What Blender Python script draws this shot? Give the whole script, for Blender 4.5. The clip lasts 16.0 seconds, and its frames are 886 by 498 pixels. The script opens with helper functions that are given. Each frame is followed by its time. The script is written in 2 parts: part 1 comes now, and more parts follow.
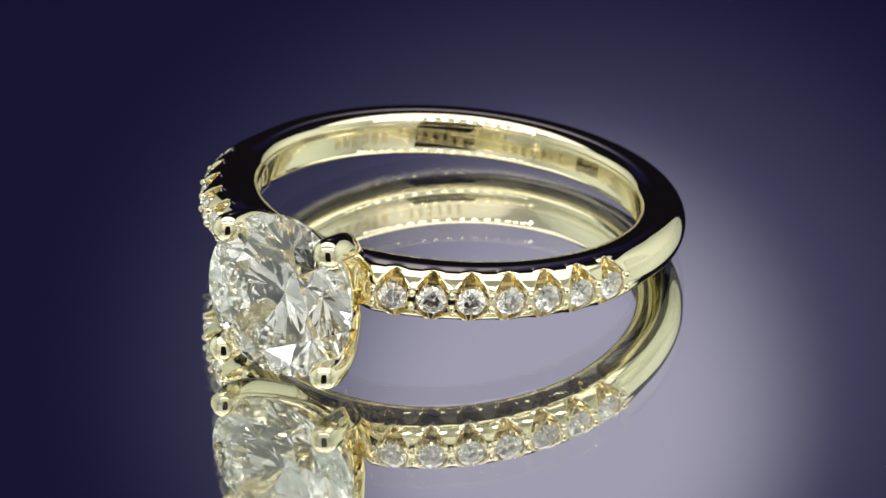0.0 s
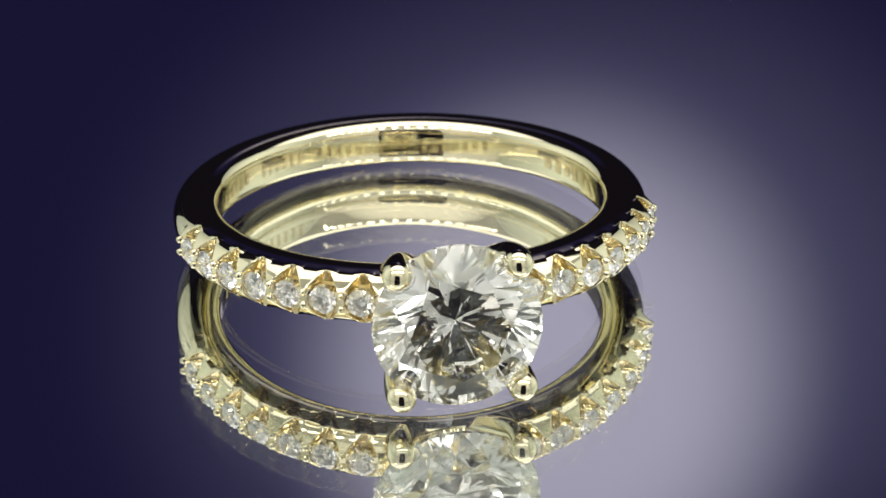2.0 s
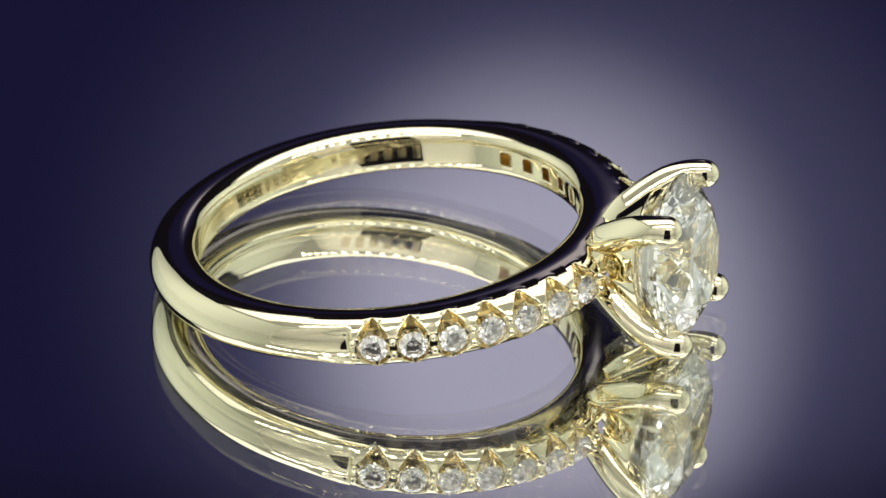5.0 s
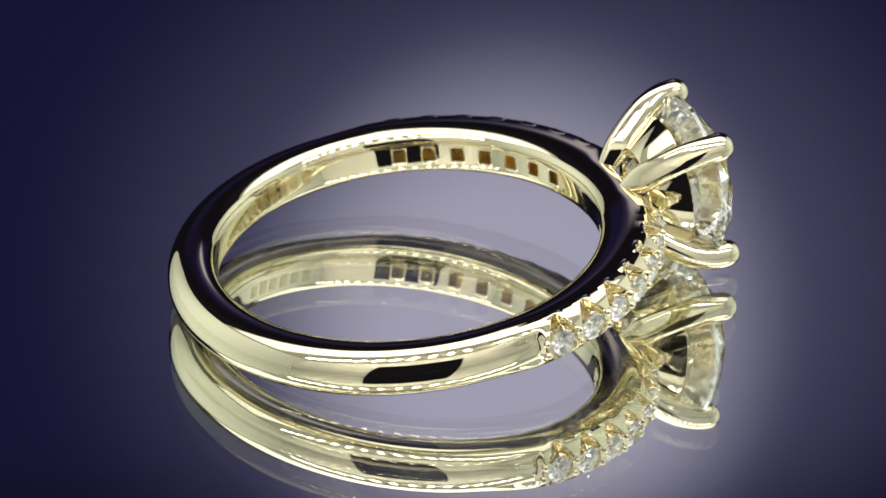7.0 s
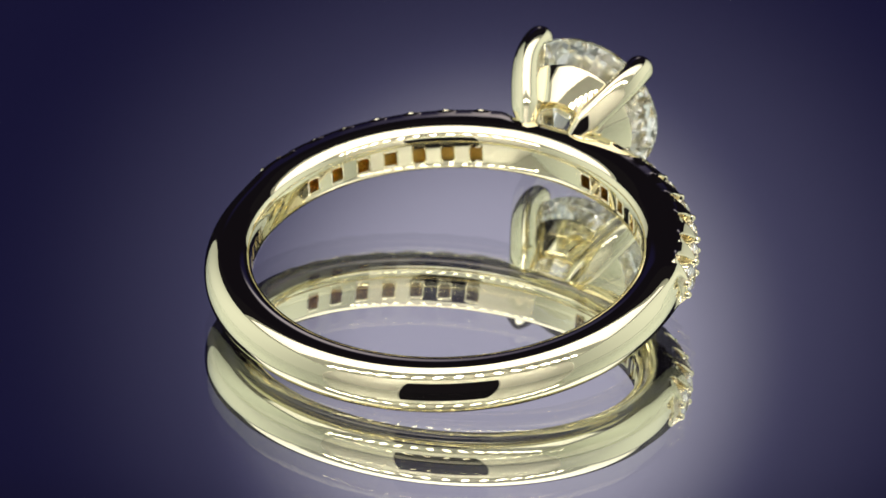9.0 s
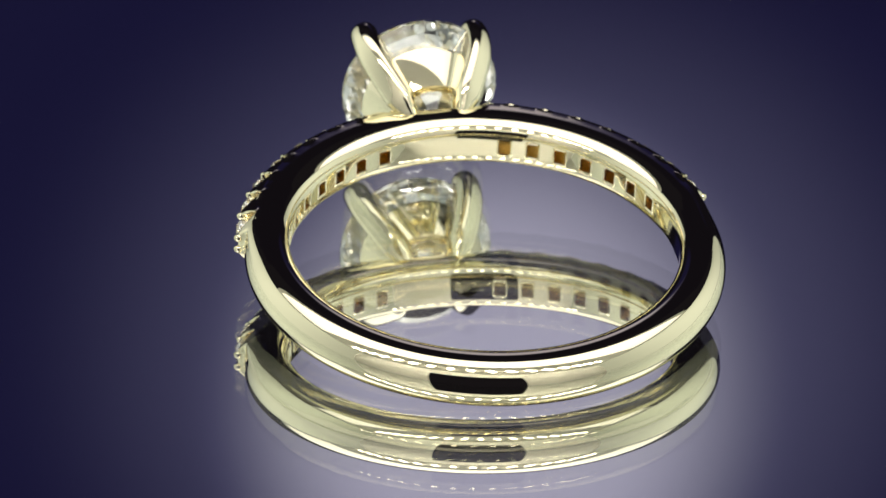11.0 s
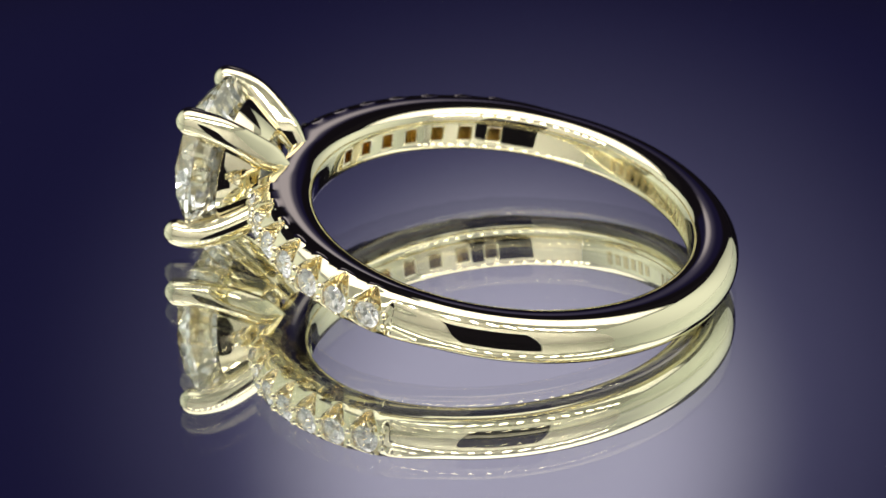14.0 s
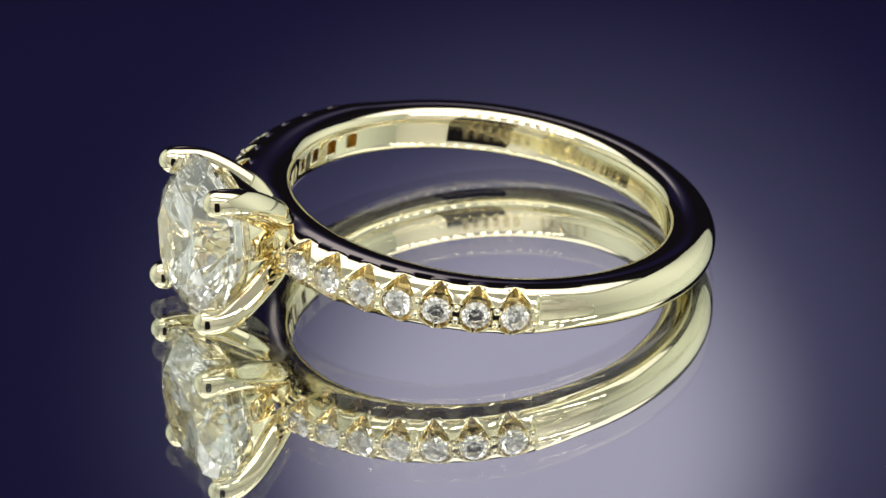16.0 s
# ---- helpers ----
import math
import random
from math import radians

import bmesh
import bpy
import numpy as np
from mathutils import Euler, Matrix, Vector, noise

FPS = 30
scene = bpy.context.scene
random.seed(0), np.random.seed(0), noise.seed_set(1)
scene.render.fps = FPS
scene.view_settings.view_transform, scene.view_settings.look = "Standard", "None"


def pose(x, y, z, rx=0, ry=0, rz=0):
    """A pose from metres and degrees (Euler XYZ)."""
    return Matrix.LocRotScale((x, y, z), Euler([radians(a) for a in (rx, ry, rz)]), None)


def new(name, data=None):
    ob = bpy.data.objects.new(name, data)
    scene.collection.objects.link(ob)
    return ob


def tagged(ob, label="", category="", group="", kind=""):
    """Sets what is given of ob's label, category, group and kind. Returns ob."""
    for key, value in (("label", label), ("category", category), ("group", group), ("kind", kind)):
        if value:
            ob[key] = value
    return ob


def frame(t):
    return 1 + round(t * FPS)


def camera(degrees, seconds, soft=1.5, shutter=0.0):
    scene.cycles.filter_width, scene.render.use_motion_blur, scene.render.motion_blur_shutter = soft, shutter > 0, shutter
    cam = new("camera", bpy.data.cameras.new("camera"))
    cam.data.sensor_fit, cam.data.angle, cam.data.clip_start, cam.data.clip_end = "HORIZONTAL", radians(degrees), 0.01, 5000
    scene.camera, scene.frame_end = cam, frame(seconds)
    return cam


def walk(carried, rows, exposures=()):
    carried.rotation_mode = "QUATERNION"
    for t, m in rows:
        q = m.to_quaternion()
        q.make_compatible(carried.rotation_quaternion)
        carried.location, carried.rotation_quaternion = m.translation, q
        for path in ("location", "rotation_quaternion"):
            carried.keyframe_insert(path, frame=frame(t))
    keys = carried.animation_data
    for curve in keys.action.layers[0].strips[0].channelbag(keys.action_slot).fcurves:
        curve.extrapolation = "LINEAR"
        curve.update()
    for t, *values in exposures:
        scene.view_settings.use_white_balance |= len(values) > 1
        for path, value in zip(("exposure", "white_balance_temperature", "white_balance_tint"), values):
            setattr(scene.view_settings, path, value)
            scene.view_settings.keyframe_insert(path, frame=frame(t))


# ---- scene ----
cam = camera(10.914, 16.0, soft=1.5)
MM = 0.001
# light bounces many times inside cut stones and between ring and mirror
scene.cycles.max_bounces, scene.cycles.glossy_bounces, scene.cycles.transmission_bounces = 28, 24, 24
CAM_EYE = (0.0, -0.16995, 0.09188)
CAM_POSE = pose(*CAM_EYE, 90 - 28.07, 0, 0.034) @ pose(0, 0, 0, 0, 0, 0.739)
cam.data.dof.use_dof, cam.data.dof.focus_distance, cam.data.dof.aperture_fstop = True, 0.186, 135
walk(cam, [(0.0, CAM_POSE), (16.0, CAM_POSE)], exposures=[(0.0, 0.0), (16.0, 0.0)])

# ---- light of the place: a dark room, lit by the light box, the backdrop and a faint fill ----
world = bpy.data.worlds.new("dark_studio")
world.use_nodes = True
# faint even fill, added to lift the blacks
world.node_tree.nodes["Background"].inputs[0].default_value = (0.009, 0.008, 0.012, 1)
world.node_tree.nodes["Background"].inputs[1].default_value = 1.0
scene.world = world
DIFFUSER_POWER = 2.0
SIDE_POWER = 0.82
LED_POWER = 30.0

# the turn of the ring on the mirror
TURN_START, TURN_RATE = -121.83, 20.443      # degrees, degrees a second
RING_X, RING_Y, RING_H = -1.600, -1.1625, 2.117  # mm, from the turning axis and above the glass
RING_TILT, RING_LEAN = 6.56, 0.39
PLATE_TILT, PLATE_LEAN, GLASS_T = 0.0, 0.60, 1.2   # degrees out of level, mm
FLOOR = -4.8                                       # mm, the table top under the plate


def ring_pose(t):
    return (pose(0, 0, 0, 0, 0, TURN_START + TURN_RATE * t) @ pose(RING_X * MM, RING_Y * MM, RING_H * MM)
            @ pose(0, 0, 0, 0, -RING_TILT, 0) @ pose(0, 0, 0, RING_LEAN, 0, 0))


def plate_pose(t):
    """The mirror turns with the ring, and wobbles a little as it does."""
    return pose(0, 0, 0, 0, 0, TURN_START + TURN_RATE * t) @ pose(0, 0, 0, PLATE_LEAN, -PLATE_TILT, 0)


# ---- materials ----
def material(name, color=(0.8, 0.8, 0.8), rough=0.5, metal=0.0):
    m = bpy.data.materials.new(name)
    m.use_nodes = True
    b = m.node_tree.nodes["Principled BSDF"]
    b.inputs["Base Color"].default_value = (*color, 1)
    b.inputs["Roughness"].default_value = rough
    b.inputs["Metallic"].default_value = metal
    return m, m.node_tree, b


def noise_bump(tree, shader, scale, strength, distance, detail=3.0):
    n = tree.nodes
    co = n.new("ShaderNodeTexCoord")
    tex = n.new("ShaderNodeTexNoise")
    tex.inputs["Scale"].default_value = scale
    tex.inputs["Detail"].default_value = detail
    bump = n.new("ShaderNodeBump")
    bump.inputs["Strength"].default_value = strength
    bump.inputs["Distance"].default_value = distance
    tree.links.new(co.outputs["Object"], tex.inputs["Vector"])
    tree.links.new(tex.outputs["Fac"], bump.inputs["Height"])
    tree.links.new(bump.outputs["Normal"], shader.inputs["Normal"])
    return tex


def rough_by(tree, shader, tex, low, high):
    r = tree.nodes.new("ShaderNodeMapRange")
    r.inputs["To Min"].default_value, r.inputs["To Max"].default_value = low, high
    tree.links.new(tex.outputs["Fac"], r.inputs["Value"])
    tree.links.new(r.outputs["Result"], shader.inputs["Roughness"])


GOLD, tree, bsdf = material("polished_yellow_gold", (0.878, 0.797, 0.565), 0.05, 1.0)
tex = noise_bump(tree, bsdf, 900, 0.05, 0.00002)
rough_by(tree, bsdf, tex, 0.012, 0.04)
# satin gold, deepened in colour to stand in for light bouncing between recess walls
SATIN, tree, bsdf = material("satin_gold_bounce_tint", (0.77, 0.64, 0.37), 0.18, 1.0)
tex = noise_bump(tree, bsdf, 4000, 0.12, 0.00003)
rough_by(tree, bsdf, tex, 0.10, 0.24)


def gem(name, color, ior):
    m = bpy.data.materials.new(name)
    m.use_nodes = True
    n = m.node_tree.nodes
    n.remove(n["Principled BSDF"])
    g = n.new("ShaderNodeBsdfGlass")
    g.inputs["Color"].default_value = (*color, 1)
    g.inputs["IOR"].default_value = ior
    g.inputs["Roughness"].default_value = 0.0
    m.node_tree.links.new(g.outputs[0], n["Material Output"].inputs[0])
    return m


DIAMOND = gem("faint_yellow_diamond", (1.0, 1.0, 0.996), 2.417)
ACCENT = gem("white_diamond", (1.0, 0.998, 0.998), 2.417)

GLASS = gem("clear_float_glass", (0.99, 1.0, 0.99), 1.52)
SILVER, tree, bsdf = material("mirror_silvering", (0.88, 0.884, 0.88), 0.012, 1.0)
WHITE, tree, bsdf = material("white_box_board", (0.82, 0.815, 0.80), 0.7)
noise_bump(tree, bsdf, 300, 0.1, 0.0003)
BLACK, tree, bsdf = material("black_board", (0.012, 0.012, 0.015), 0.6)
noise_bump(tree, bsdf, 300, 0.2, 0.0003)
TABLE, tree, bsdf = material("black_laminate", (0.02, 0.02, 0.022), 0.4)
noise_bump(tree, bsdf, 200, 0.1, 0.0005)


def glow(name, color, power):
    m = bpy.data.materials.new(name)
    m.use_nodes = True
    n = m.node_tree.nodes
    n.remove(n["Principled BSDF"])
    e = n.new("ShaderNodeEmission")
    e.inputs["Color"].default_value = (*color, 1)
    e.inputs["Strength"].default_value = power
    m.node_tree.links.new(e.outputs[0], n["Material Output"].inputs[0])
    return m


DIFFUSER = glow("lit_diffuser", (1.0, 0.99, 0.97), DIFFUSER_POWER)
# added glow on the side walls, brightens the band's edges and the diamond
SIDE_GLOW = glow("added_side_glow", (0.93, 1.0, 0.91), SIDE_POWER)
LED = glow("led_chip", (1.0, 0.98, 0.93), LED_POWER)



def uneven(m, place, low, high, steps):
    """Paints a falloff into the emission, no lamp behind: centre and reach in metres, dim and bright strength."""
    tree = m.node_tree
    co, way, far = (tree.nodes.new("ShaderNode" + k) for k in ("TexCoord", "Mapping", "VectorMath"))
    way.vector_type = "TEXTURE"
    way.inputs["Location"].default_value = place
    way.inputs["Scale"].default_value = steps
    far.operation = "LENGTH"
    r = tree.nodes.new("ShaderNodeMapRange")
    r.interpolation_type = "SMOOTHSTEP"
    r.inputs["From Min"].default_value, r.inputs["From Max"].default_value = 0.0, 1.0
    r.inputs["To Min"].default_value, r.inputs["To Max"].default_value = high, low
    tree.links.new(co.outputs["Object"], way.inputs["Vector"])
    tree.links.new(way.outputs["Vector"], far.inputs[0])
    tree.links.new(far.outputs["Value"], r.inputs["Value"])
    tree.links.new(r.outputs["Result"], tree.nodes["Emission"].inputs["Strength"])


# bright middles and dim ends of both sheets are painted, to soften reflections
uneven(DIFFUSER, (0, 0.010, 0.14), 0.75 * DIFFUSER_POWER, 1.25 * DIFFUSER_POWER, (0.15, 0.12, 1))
uneven(SIDE_GLOW, (0, 0.05, 0.06), 0.62 * SIDE_POWER, 1.22 * SIDE_POWER, (9, 0.17, 0.3))

# the far, out-of-focus backdrop: self-lit navy, a lavender pool of light painted in
BACKDROP = glow("self_lit_navy_backdrop", (0.02, 0.02, 0.06), 1.0)
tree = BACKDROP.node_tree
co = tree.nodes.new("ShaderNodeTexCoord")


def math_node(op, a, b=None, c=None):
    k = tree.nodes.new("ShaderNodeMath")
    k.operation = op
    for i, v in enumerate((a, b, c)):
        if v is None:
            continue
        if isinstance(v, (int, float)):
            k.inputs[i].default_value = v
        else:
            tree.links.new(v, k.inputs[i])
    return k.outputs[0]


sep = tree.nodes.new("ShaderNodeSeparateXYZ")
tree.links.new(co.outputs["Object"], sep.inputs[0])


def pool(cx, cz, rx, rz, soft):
    """A soft-edged round mask for painted light: 1 inside, 0 outside."""
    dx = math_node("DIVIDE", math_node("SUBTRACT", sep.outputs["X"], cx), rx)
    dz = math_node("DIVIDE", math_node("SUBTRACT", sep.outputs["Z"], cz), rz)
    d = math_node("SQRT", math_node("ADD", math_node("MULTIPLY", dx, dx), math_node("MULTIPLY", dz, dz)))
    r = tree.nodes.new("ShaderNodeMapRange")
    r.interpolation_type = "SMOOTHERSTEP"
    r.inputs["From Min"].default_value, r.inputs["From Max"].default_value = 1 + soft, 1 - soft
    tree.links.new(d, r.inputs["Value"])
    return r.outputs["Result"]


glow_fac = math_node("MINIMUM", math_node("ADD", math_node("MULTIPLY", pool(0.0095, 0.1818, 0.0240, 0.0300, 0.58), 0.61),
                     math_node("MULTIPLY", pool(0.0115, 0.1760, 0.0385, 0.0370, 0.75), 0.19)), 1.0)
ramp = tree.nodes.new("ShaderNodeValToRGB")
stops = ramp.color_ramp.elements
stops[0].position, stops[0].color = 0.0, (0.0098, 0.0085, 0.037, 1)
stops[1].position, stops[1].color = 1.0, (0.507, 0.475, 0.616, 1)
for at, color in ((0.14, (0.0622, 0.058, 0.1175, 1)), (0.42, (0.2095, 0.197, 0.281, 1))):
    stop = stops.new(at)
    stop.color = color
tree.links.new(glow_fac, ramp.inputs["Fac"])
# darkness painted in above and below, so the ring's sides mirror black
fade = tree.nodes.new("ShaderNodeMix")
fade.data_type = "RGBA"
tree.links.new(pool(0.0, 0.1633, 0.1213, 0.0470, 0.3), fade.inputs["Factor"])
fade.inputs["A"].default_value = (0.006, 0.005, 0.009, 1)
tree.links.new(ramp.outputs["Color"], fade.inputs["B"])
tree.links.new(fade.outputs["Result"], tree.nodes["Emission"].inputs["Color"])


# ---- mesh helpers ----
def finish(bm, smooth=None, turn=True):
    me = bpy.data.meshes.new("mesh")
    if turn:
        bmesh.ops.recalc_face_normals(bm, faces=bm.faces)
    bm.to_mesh(me)
    bm.free()
    if smooth is not None:
        for p in me.polygons:
            p.use_smooth = True
        me.set_sharp_from_angle(angle=radians(smooth))
    return me


def part(name, bm, mat, parent, label="", smooth=None):
    me = finish(bm, smooth) if isinstance(bm, bmesh.types.BMesh) else bm
    if not me.materials:
        me.materials.append(mat)
    ob = new(name, me)
    ob.parent = parent
    return tagged(ob, label)


def box(bm, x0, x1, y0, y1, z0, z1):
    """A box, in mm."""
    v = [bm.verts.new((x * MM, y * MM, z * MM)) for x in (x0, x1) for y in (y0, y1) for z in (z0, z1)]
    for f in ((0, 1, 3, 2), (4, 6, 7, 5), (0, 4, 5, 1), (2, 3, 7, 6), (0, 2, 6, 4), (1, 5, 7, 3)):
        bm.faces.new([v[i] for i in f])
    return v


def bevel_all(bm, width, segments=2):
    bmesh.ops.bevel(bm, geom=list(bm.edges), offset=width * MM, segments=segments, affect="EDGES", profile=0.5)


# ---- the table and the backdrop ----
def table_and_backdrop():
    table = tagged(new("table"), "black laminate table top under the mirror plate", "table")
    table.location = (0, 0, FLOOR * MM - 0.020)
    bm = bmesh.new()
    box(bm, -190, 190, -240, 330, 0, 20)
    bevel_all(bm, 2)
    part("tabletop", bm, TABLE, table)
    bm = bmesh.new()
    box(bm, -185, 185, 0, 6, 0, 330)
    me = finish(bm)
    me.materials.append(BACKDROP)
    bd = tagged(new("backdrop", me), "self-lit navy studio backdrop with a lavender pool of light painted in", "backdrop", kind="structure")
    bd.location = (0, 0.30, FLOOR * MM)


table_and_backdrop()


def disc(bm, radius, z0, z1, n=96):
    """A flat round plate about z, in mm."""
    low, high = ([bm.verts.new((radius * math.cos(2 * math.pi * k / n) * MM, radius * math.sin(2 * math.pi * k / n) * MM, z * MM))
                  for k in range(n)] for z in (z0, z1))
    bm.faces.new(high)
    bm.faces.new(list(reversed(low)))
    for k in range(n):
        j = (k + 1) % n
        bm.faces.new((low[k], low[j], high[j], high[k]))


def mirror():
    plate = tagged(new("mirror_plate"), "round clear glass mirror plate turning on the table", "mirror")
    bm = bmesh.new()
    disc(bm, 106, -GLASS_T - 0.2, 0)
    part("glass", bm, GLASS, plate)
    bm = bmesh.new()
    disc(bm, 105.7, -GLASS_T - 0.18, -GLASS_T)
    part("silvering", bm, SILVER, plate, "silvered back of the glass")
    bm = bmesh.new()
    disc(bm, 106, -3.6, -GLASS_T - 0.2)
    part("backing", bm, BLACK, plate, "black backing board")
    return plate


PLATE = mirror()
PLATE.matrix_basis = plate_pose(0)


# ---- light box: white walls, glow sheets added at the sides, lit ceiling, a strip of LEDs, a slot for the lens ----
BOX_X, BOX_FRONT, BOX_BACK, BOX_TOP = 150, -110, 230, 136
SLOT_X, SLOT_Z = 40.5, 80
LED_Y = -66


def light_box():
    lb = tagged(new("light_box"), "white photo light box with lit ceiling and lens slot", "light box")
    lb.location = (0, 0, FLOOR * MM)
    z0, top = 0, BOX_TOP - FLOOR
    bm = bmesh.new()
    y0, y1 = BOX_FRONT - 3, BOX_FRONT
    box(bm, -BOX_X, -SLOT_X, y0, y1, z0, top)
    box(bm, SLOT_X, BOX_X, y0, y1, z0, top)
    box(bm, -SLOT_X, SLOT_X, y0, y1, SLOT_Z - FLOOR, top)
    part("front_panel", bm, WHITE, lb, "white board with a slot for the lens")
    for s in (-1, 1):
        bm = bmesh.new()
        box(bm, *sorted((s * BOX_X, s * (BOX_X + 3))), y0, BOX_BACK, z0, top)
        side = part("side_panel", bm, WHITE, lb)
        # glowing sheet added in front of the white wall to brighten the ring
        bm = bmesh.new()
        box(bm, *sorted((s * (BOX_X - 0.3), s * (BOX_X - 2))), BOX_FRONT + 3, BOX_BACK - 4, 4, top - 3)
        part("side_glow_sheet", bm, SIDE_GLOW, side, "added glowing sheet on the side wall, brightens the ring")
    bm = bmesh.new()
    box(bm, -BOX_X - 3, BOX_X + 3, y0, 80, top, top + 3)
    part("top_board", bm, WHITE, lb)
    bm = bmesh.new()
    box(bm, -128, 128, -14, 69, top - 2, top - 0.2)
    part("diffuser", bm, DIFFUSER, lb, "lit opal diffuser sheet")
    bm = bmesh.new()
    box(bm, -132, 132, LED_Y - 12, LED_Y + 12, top - 1.4, top - 0.2)
    strip = part("led_strip", bm, WHITE, lb, "white strip with a row of LEDs")
    bm = bmesh.new()
    box(bm, -2.1, 2.1, -11, 11, -1.0, 0)
    bevel_all(bm, 0.45, 2)
    chip = finish(bm)
    for i in range(17):
        ob = part("led", chip, LED, strip)
        x = (i - 8) * 15
        ob.matrix_basis = pose(x * MM, LED_Y * MM, (top - 1.5) * MM, 0, 0, math.degrees(math.atan2(x, -LED_Y)))


light_box()

# ---- the ring ----
# in mm, in the ring's own space: the finger hole's axis is z, the head points along +x
INNER, OUTER, HALF = 8.03, 9.90, 1.02   # radii and half width of the shank
SHIFT, SHIFT_IN = -0.66, -0.48                          # the shank's centre along x
STONE_A0, STONE_DA, STONE_R = 0.354, 0.1606, 10.1
ARM_END = STONE_A0 + 6.55 * STONE_DA


def smoothstep(a, b, x):
    t = min(1.0, max(0.0, (x - a) / (b - a)))
    return t * t * (3 - 2 * t)


def stone_offset(a):
    """Distance along the arm from the nearest accent stone, in mm."""
    k = min(6, max(0, round((a - STONE_A0) / STONE_DA)))
    return (a - STONE_A0 - k * STONE_DA) * STONE_R


def circle_radius(r, a, shift):
    """Distance from the origin to the shifted circle of radius r, in direction a."""
    return (shift * math.cos(a) + math.sqrt(r * r - (shift * math.sin(a)) ** 2)) * (1 - 0.012 * math.cos(a) ** 2)


HOLE_W, HOLE_Z = 0.33, 0.30
RIM = 0.10
HALF_Z = [0.2, HOLE_Z - 0.06, HOLE_Z - 0.01, HOLE_Z, HOLE_Z + RIM / 2, HOLE_Z + RIM, 0.45, 0.6, 0.75, 0.87, 0.95, 1.0]
INNER_Z = [-z for z in reversed(HALF_Z)] + [0.0] + HALF_Z
PROFILE = [0.05, 0.12, 0.2, 0.26, 0.285] + [0.28 + 0.44 * k / 20 for k in range(1, 20)] + [0.715, 0.725] + [0.72 + 0.28 * k / 10 for k in range(1, 10)]


def section(a):
    """The shank's cross-section at the angle a from the head: points (radius, z), closed."""
    b = abs(a)
    inner = circle_radius(INNER, a, SHIFT_IN)
    outer = circle_radius(OUTER, a, SHIFT)
    arm = 1 - smoothstep(ARM_END - 0.008, ARM_END + 0.022, b)  # 1 on the set arms, 0 on the plain shank
    slope = 1 - smoothstep(ARM_END - 0.02, ARM_END + 0.30, b)  # the chamfer runs out more slowly
    off = stone_offset(b)
    in_hole = abs(off) < HOLE_W + RIM + 0.001 and STONE_A0 - 0.1 < b < ARM_END
    pts = []
    # inner face, comfort-fit, with the windows behind the stones
    zs = INNER_Z
    for z in zs:
        r = inner + 0.56 * abs(z) ** 7 + 0.03 * z * z
        if in_hole:
            u, v = max(0.0, abs(off) - HOLE_W + 0.08), max(0.0, abs(z) - HOLE_Z + 0.08)
            d = math.hypot(u, v) - 0.08
            r += 0.95 if d < -0.001 else -0.035 * math.sin(math.pi * min(1.0, max(0.0, d / RIM)))
        pts.append((r, z * HALF))
    # side, up to the outer face: half-round on the plain shank, chamfered with fishtail cuts on the arms
    prof = []
    dip = 1 - smoothstep(0.15, 0.27, b)      # the arm sinks under the head
    edge, topr = STONE_R - 0.88 - 0.3 * dip, STONE_R - 0.08 - 0.95 * dip
    set_zone = STONE_A0 - 0.09 < b < ARM_END
    for u in PROFILE:
        ang = (1 - u) * math.pi / 2
        plain = (outer - 0.98 + 0.98 * math.cos(ang), HALF * math.sin(ang))
        # arm: flat side to the chamfer's edge, the chamfer with its cuts, the flat top that carries the stones
        if u < 0.28:
            f = u / 0.28
            am = (inner + 0.60 + (edge - inner - 0.60) * f, HALF + 0.05 * (1 - (2 * f - 1) ** 2))
        elif u < 0.72:
            f = (u - 0.28) / 0.44
            r, z = edge + (topr - edge) * f ** 0.8, HALF - (HALF - 0.44) * f ** 1.45
            if set_zone:
                g = max(0.0, (f - 0.12) / 0.88)
                w = 0.04 + 0.66 * g ** 0.70
                r -= 0.78 * g ** 0.9 * smoothstep(0.0, 0.62, 1 - abs(off) / w)
                # each cut raises a small lip at its head
                z += 0.065 * math.exp(-((f - 0.12) / 0.09) ** 2) * max(0.0, 1 - (off / 0.5) ** 2)
                r = min(r, topr - 0.66 * (1 - smoothstep(0.54, 0.64, math.hypot(off, z))))
            am = (r, z)
        else:
            f = (u - 0.72) / 0.28
            r, z = topr, 0.44 * (1 - f)
            if set_zone:
                r -= 0.66 * (1 - smoothstep(0.54, 0.66, math.hypot(off, z)))
            am = (r, z)
        k = slope + (arm - slope) * smoothstep(0.45, 0.72, u)
        prof.append((plain[0] * (1 - k) + am[0] * k, plain[1] * (1 - k) + am[1] * k))
    mid = outer * (1 - arm) + (topr - (0.66 * (1 - smoothstep(0.54, 0.66, abs(off))) if set_zone else 0)) * arm
    pts += prof + [(mid, 0.0)] + [(r, -z) for r, z in reversed(prof)]
    return pts


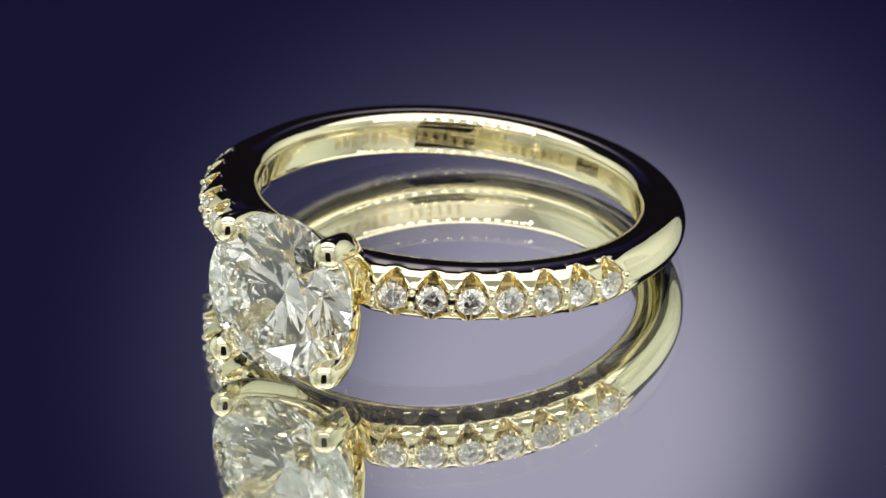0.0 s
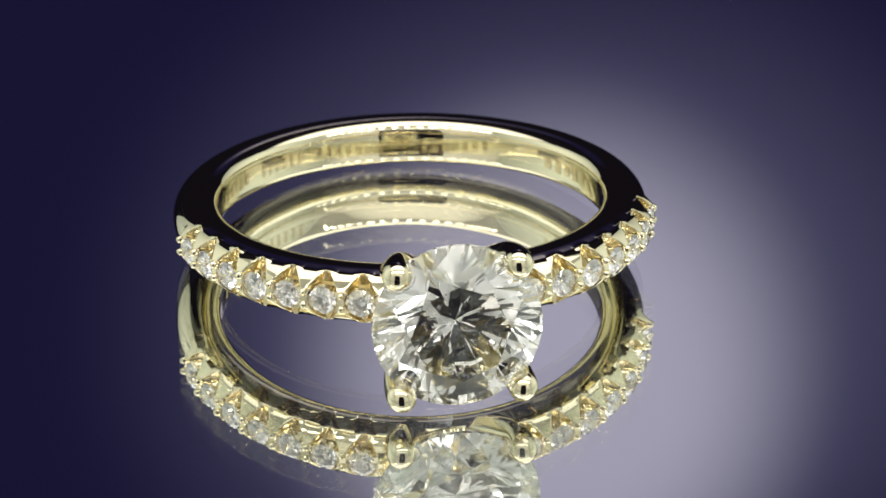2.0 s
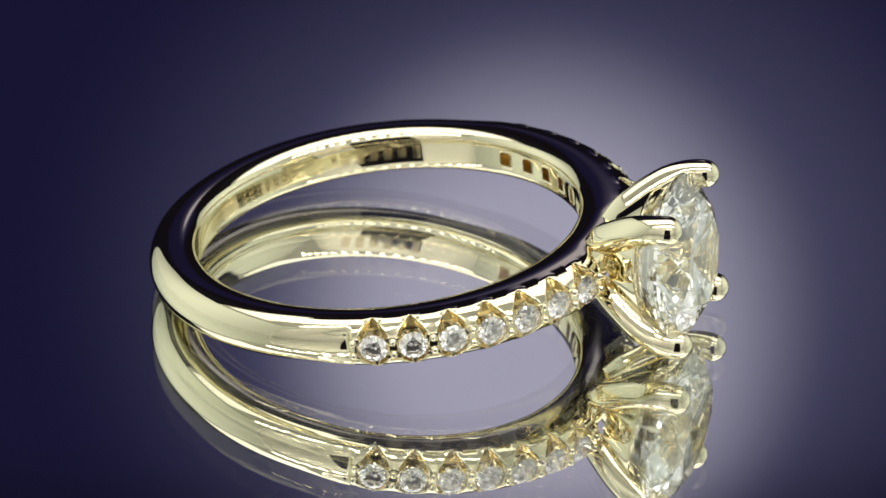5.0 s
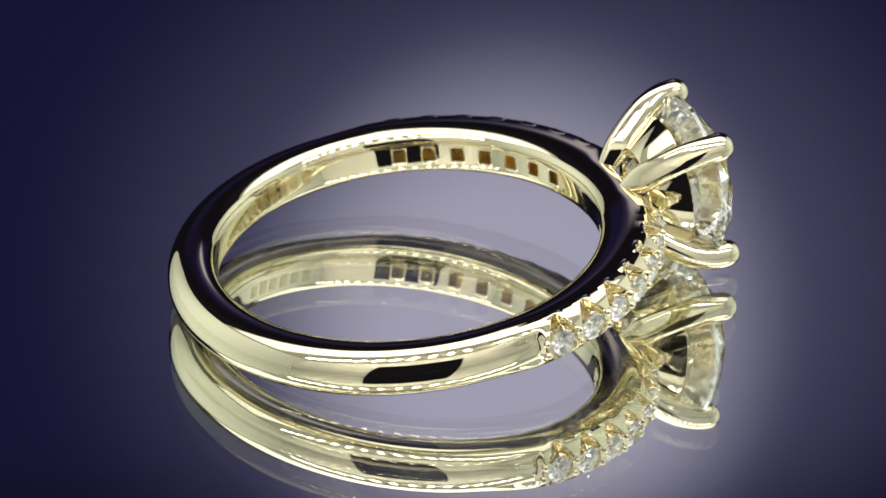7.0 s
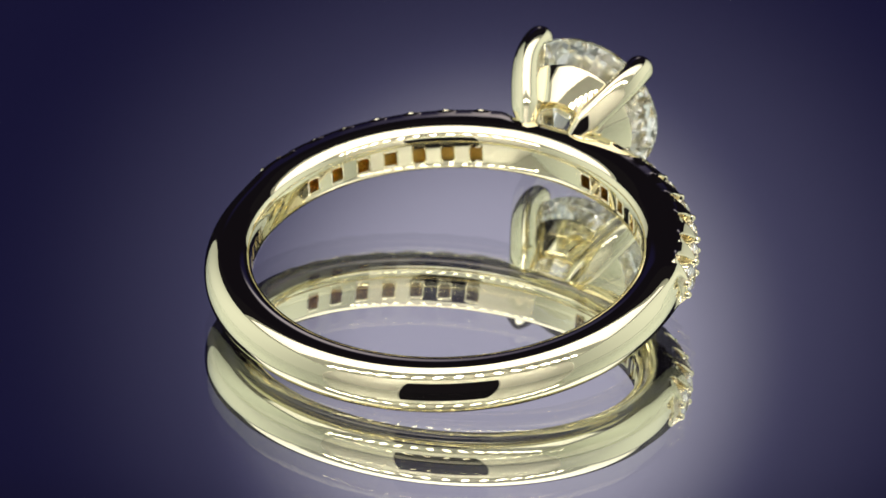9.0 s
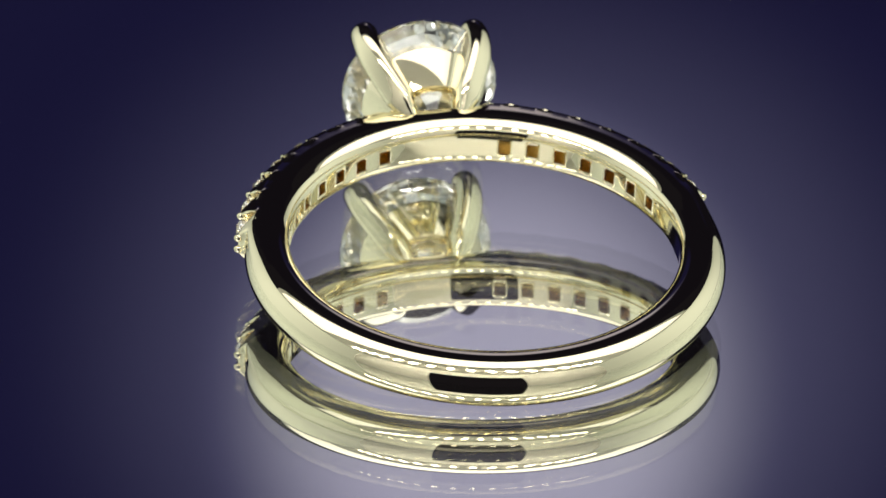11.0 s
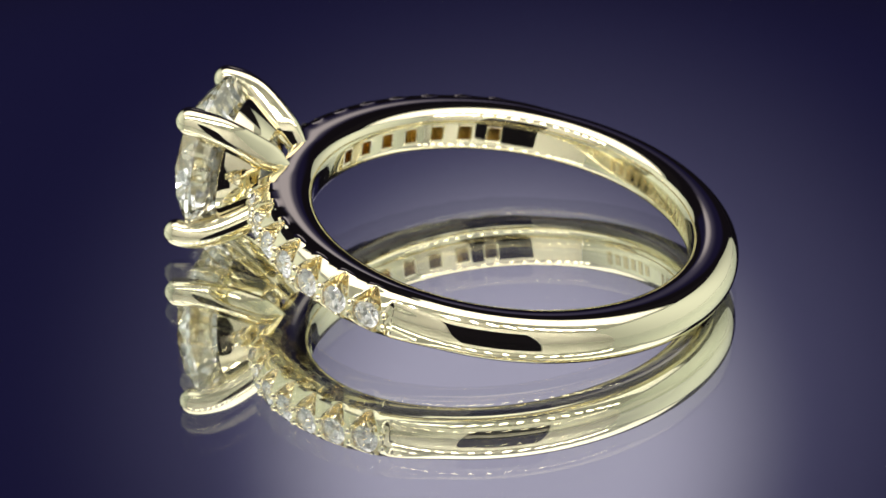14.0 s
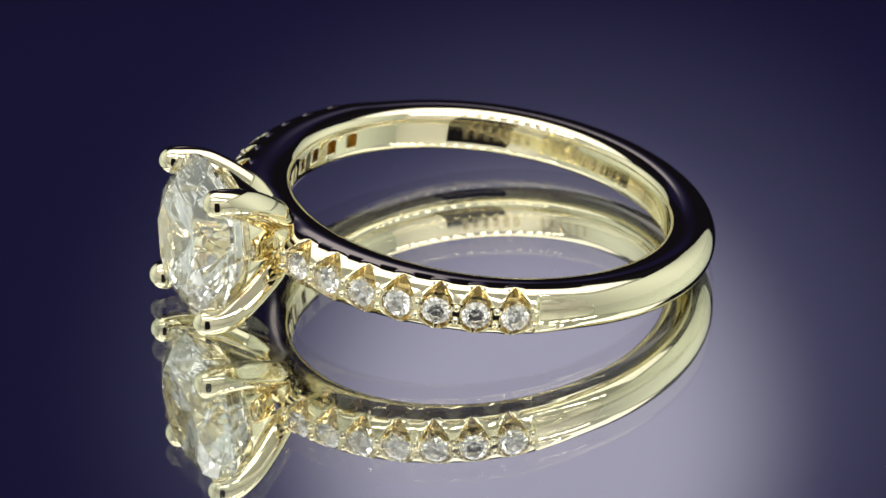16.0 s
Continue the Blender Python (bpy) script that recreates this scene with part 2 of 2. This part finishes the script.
def shank_mesh():
    angles = set()
    n = 56
    for k in range(-1, 8):
        for j in range(n):
            angles.add(round(STONE_A0 + (k - 0.5 + j / n) * STONE_DA, 5))
    for k in range(7):
        c = STONE_A0 + k * STONE_DA
        for s in (-1, 1):
            for edge in (-0.06, -0.01, 0.0, RIM / 2, RIM):
                angles.add(round(c + s * (HOLE_W + edge) / STONE_R, 5))
    arms = sorted(x for x in angles if x > 0.06)
    first, last = arms[0], arms[-1]
    steps = [first * i / 8 for i in range(8)]
    back = [last + (math.pi - last) * i / 70 for i in range(1, 71)]
    half = steps + arms + back
    ring = half + [-x for x in reversed(half[1:-1])]
    bm = bmesh.new()
    rows = []
    for a in ring:
        rows.append([bm.verts.new((r * math.cos(a) * MM, r * math.sin(a) * MM, z * MM)) for r, z in section(a)])
    # faces inside the fishtail cuts and the windows: satin finish, tinted for bounced light
    n_in, n_pro = len(INNER_Z), len(PROFILE)
    cut = {}
    for i, u in enumerate(PROFILE):
        if 0.28 <= u < 0.72:
            cut[n_in + i] = cut[n_in + 2 * n_pro - i] = (u - 0.28) / 0.44
    hole = {j for j, z in enumerate(INNER_Z) if abs(z) <= HOLE_Z + 0.001}
    for i in range(len(rows)):
        p, q = rows[i], rows[(i + 1) % len(rows)]
        a = abs(ring[i])
        off, on_arm = abs(stone_offset(a)), STONE_A0 - 0.09 < a < ARM_END
        for j in range(len(p)):
            k = (j + 1) % len(p)
            f = bm.faces.new((p[j], p[k], q[k], q[j]))
            if on_arm and (j in cut and k in cut and off < 0.58 * max(0.0, (cut[j] - 0.14) / 0.86) ** 0.70 or j in hole and k in hole and off < HOLE_W - 0.002):
                f.material_index = 1
    return bm


def brilliant(radius, segments=8):
    """A round brilliant cut: table, star, kite and girdle facets, pavilion to a point. Its axis is +x."""
    pts = []
    tc, tp, rt, rs, rl, g = math.tan(radians(34.0)), math.tan(radians(40.9)), 0.59, 0.79, 0.22, 0.022
    h = math.pi / segments
    for k in range(segments):
        a = 2 * h * k
        pts.append((rt * math.cos(a), rt * math.sin(a), (1 - rt) * tc + g))
        pts.append((rs * math.cos(a + h), rs * math.sin(a + h), (1 - rs * math.cos(h)) * tc + g))
        pts.append((rl * math.cos(a + h), rl * math.sin(a + h), -(1 - rl * math.cos(h)) * tp - g))
    for k in range(4 * segments):
        a = h * k / 2
        for z in (g, -g):
            pts.append((math.cos(a), math.sin(a), z))
    pts.append((0, 0, -tp - g))
    bm = bmesh.new()
    for p in pts:
        bm.verts.new(p)
    bmesh.ops.convex_hull(bm, input=list(bm.verts))
    bmesh.ops.dissolve_limit(bm, angle_limit=radians(0.4), verts=list(bm.verts), edges=list(bm.edges))
    for v in bm.verts:
        x, y, z = v.co
        v.co = (z * radius * MM, x * radius * MM, y * radius * MM)
    bm.normal_update()
    for f in bm.faces:
        if f.normal.dot(f.calc_center_median()) < 0:
            f.normal_flip()
    return bm


def ball(radius, stretch=1.0):
    bm = bmesh.new()
    bmesh.ops.create_uvsphere(bm, u_segments=16, v_segments=10, radius=radius * MM)
    for v in bm.verts:
        v.co.x *= stretch
    return bm


def bezier(p, t):
    a, b, c, d = (Vector(x) for x in p)
    s = 1 - t
    return a * s ** 3 + b * 3 * s * s * t + c * 3 * s * t * t + d * t ** 3


def swept(path, widths, thick, out, n=32, rings=36):
    """A tapered bar swept along a bezier path, closed by a dome at its end; out: the way its broad face looks."""
    bm = bmesh.new()
    rows = []
    dome = 8
    for i in range(rings + dome + 1):
        if i <= rings:
            t, f, lift = i / rings, 1.0, 0.0
        else:
            e = (i - rings) / dome * math.pi / 2
            t, f, lift = 1.0, math.cos(e), math.sin(e)
        p = bezier(path, t)
        d = (bezier(path, min(1, t + 0.01)) - bezier(path, max(0, min(1, t + 0.01) - 0.02))).normalized()
        side = d.cross(Vector(out)).normalized()
        up = side.cross(d).normalized()
        foot = 0.12 + 0.88 * smoothstep(-0.12, 0.26, t)
        w = (widths[0] * (1 - t) + widths[1] * t) * foot
        h = (thick[0] * (1 - t) + thick[1] * t) * (0.4 + 0.6 * foot)
        square = 1 - 0.42 * (1 - smoothstep(0.6, 0.95, t))
        p = p + d * lift * (w + h) / 2
        if f < 0.02:
            rows.append([bm.verts.new(p * MM)])
            continue
        row = []
        for k in range(n):
            a = 2 * math.pi * k / n
            c, e = (math.copysign(abs(v) ** square, v) for v in (math.cos(a), math.sin(a)))
            row.append(bm.verts.new((p + side * w * f * c + up * h * f * e) * MM))
        rows.append(row)
    bm.faces.new(rows[0])
    for p, q in zip(rows, rows[1:]):
        for k in range(n):
            j = (k + 1) % n
            if len(q) == 1:
                bm.faces.new((p[k], p[j], q[0]))
            else:
                bm.faces.new((p[k], p[j], q[j], q[k]))
    return bm


def lathe(profile, n=64):
    """A closed profile of (x, radius) turned about x."""
    bm = bmesh.new()
    rows = [[bm.verts.new((x * MM, r * math.cos(2 * math.pi * k / n) * MM, r * math.sin(2 * math.pi * k / n) * MM)) for x, r in profile] for k in range(n)]
    for i in range(n):
        p, q = rows[i], rows[(i + 1) % n]
        for j in range(len(profile)):
            k = (j + 1) % len(profile)
            bm.faces.new((p[j], p[k], q[k], q[j]))
    return bm


HEAD_Y, HEAD_Z = 0.0, 0.0
GEM_X, GEM_R = 12.20, 3.40
# centres of the prongs' rounded tips; the head is bent a little by hand
PRONG_TIPS = [(12.68, 2.41, 2.61), (12.65, 2.54, -2.63), (12.60, -2.41, 2.38), (12.58, -2.31, -2.79)]


# worn stamps inside the shank, as plain bars: angle, width in radians, height in mm
ENGRAVED = ([(-2.00 - 0.055 * k, 0.030, 0.62 - 0.12 * (k % 2)) for k in range(6)] + [(-2.42 - 0.05 * k, 0.018, 0.55) for k in range(6)]
            + [(1.84 + 0.075 * k, 0.042, 0.60 - 0.10 * (k % 2)) for k in range(6)])


def mark(a, wide, tall):
    """A thin curved bar on the inner face of the shank."""
    bm = bmesh.new()
    rows = []
    for i in range(5):
        t = a + wide * (i / 4 - 0.5)
        r = circle_radius(INNER, t, SHIFT_IN)
        rows.append([bm.verts.new((q * math.cos(t) * MM, q * math.sin(t) * MM, z * MM))
                     for q, z in ((r - 0.012, -tall / 2), (r - 0.02, 0), (r - 0.012, tall / 2), (r + 0.1, tall / 2), (r + 0.1, -tall / 2))])
    for p, q in zip(rows, rows[1:]):
        for j in range(5):
            k = (j + 1) % 5
            bm.faces.new((p[j], p[k], q[k], q[j]))
    bm.faces.new(rows[0])
    bm.faces.new(rows[-1])
    return bm


def diamond_ring():
    ring = tagged(new("diamond_ring"), "yellow gold engagement ring with a round diamond, lying on a mirror", "ring")
    shank = part("shank", shank_mesh(), GOLD, ring, "polished yellow gold band with scalloped arms", smooth=35)
    shank.data.materials.append(SATIN)
    for tip in PRONG_TIPS:
        x, y, z = tip
        sy, sz = math.copysign(1, y), math.copysign(1, z)
        path = [(8.70, sy * 0.95, sz * 0.72), (9.9, sy * 1.60, sz * 1.52), (11.3, y + sy * 0.10, z + sz * 0.08), tip]
        part("prong", swept(path, (0.60, 0.60), (0.56, 0.57), (0, sy, sz)), GOLD, ring, smooth=40)
    seat = lathe([(9.8, 1.35), (9.7, 1.42), (9.68, 1.75), (10.98, 2.70), (11.12, 2.74), (11.17, 2.66), (11.1, 2.45)])
    seat_ob = part("seat", seat, GOLD, ring, "conical gold gallery under the diamond", smooth=35)
    seat_ob.location = (0, HEAD_Y * MM, HEAD_Z * MM)
    gem_ob = part("center_diamond", finish(brilliant(GEM_R), turn=False), DIAMOND, ring, "large round brilliant-cut diamond")
    gem_ob.location = (GEM_X * MM, HEAD_Y * MM, HEAD_Z * MM)
    gem_ob.rotation_euler = (radians(2), 0, 0)
    small = finish(brilliant(0.575), turn=False)
    bead = finish(ball(0.165, 1.2), 180)
    for s in (-1, 1):
        for k in range(7):
            a = s * (STONE_A0 + k * STONE_DA)
            ob = part("accent_diamond", small, ACCENT, ring, "small round brilliant-cut diamond")
            ob.matrix_basis = pose(0, 0, 0, 0, 0, math.degrees(a)) @ pose((STONE_R - 0.16) * MM, 0, 0, 13 * k)
        for k in range(8):
            for z in (-0.27, 0.27):
                a = s * (STONE_A0 + (k - 0.5) * STONE_DA)
                ob = part("bead", bead, GOLD, ring)
                ob.matrix_basis = pose(0, 0, 0, 0, 0, math.degrees(a)) @ pose((STONE_R - 0.09) * MM, 0, z * MM)
    for a, wide, tall in ENGRAVED:
        part("engraved_mark", mark(a, wide, tall), SATIN, ring, smooth=40)
    return ring


RING = diamond_ring()
RING.matrix_basis = ring_pose(0)


# ---- what moves ----
def motions():
    walk(PLATE, [(i / 4, plate_pose(i / 4)) for i in range(65)])
    walk(RING, [(i / 4, ring_pose(i / 4)) for i in range(65)])


motions()
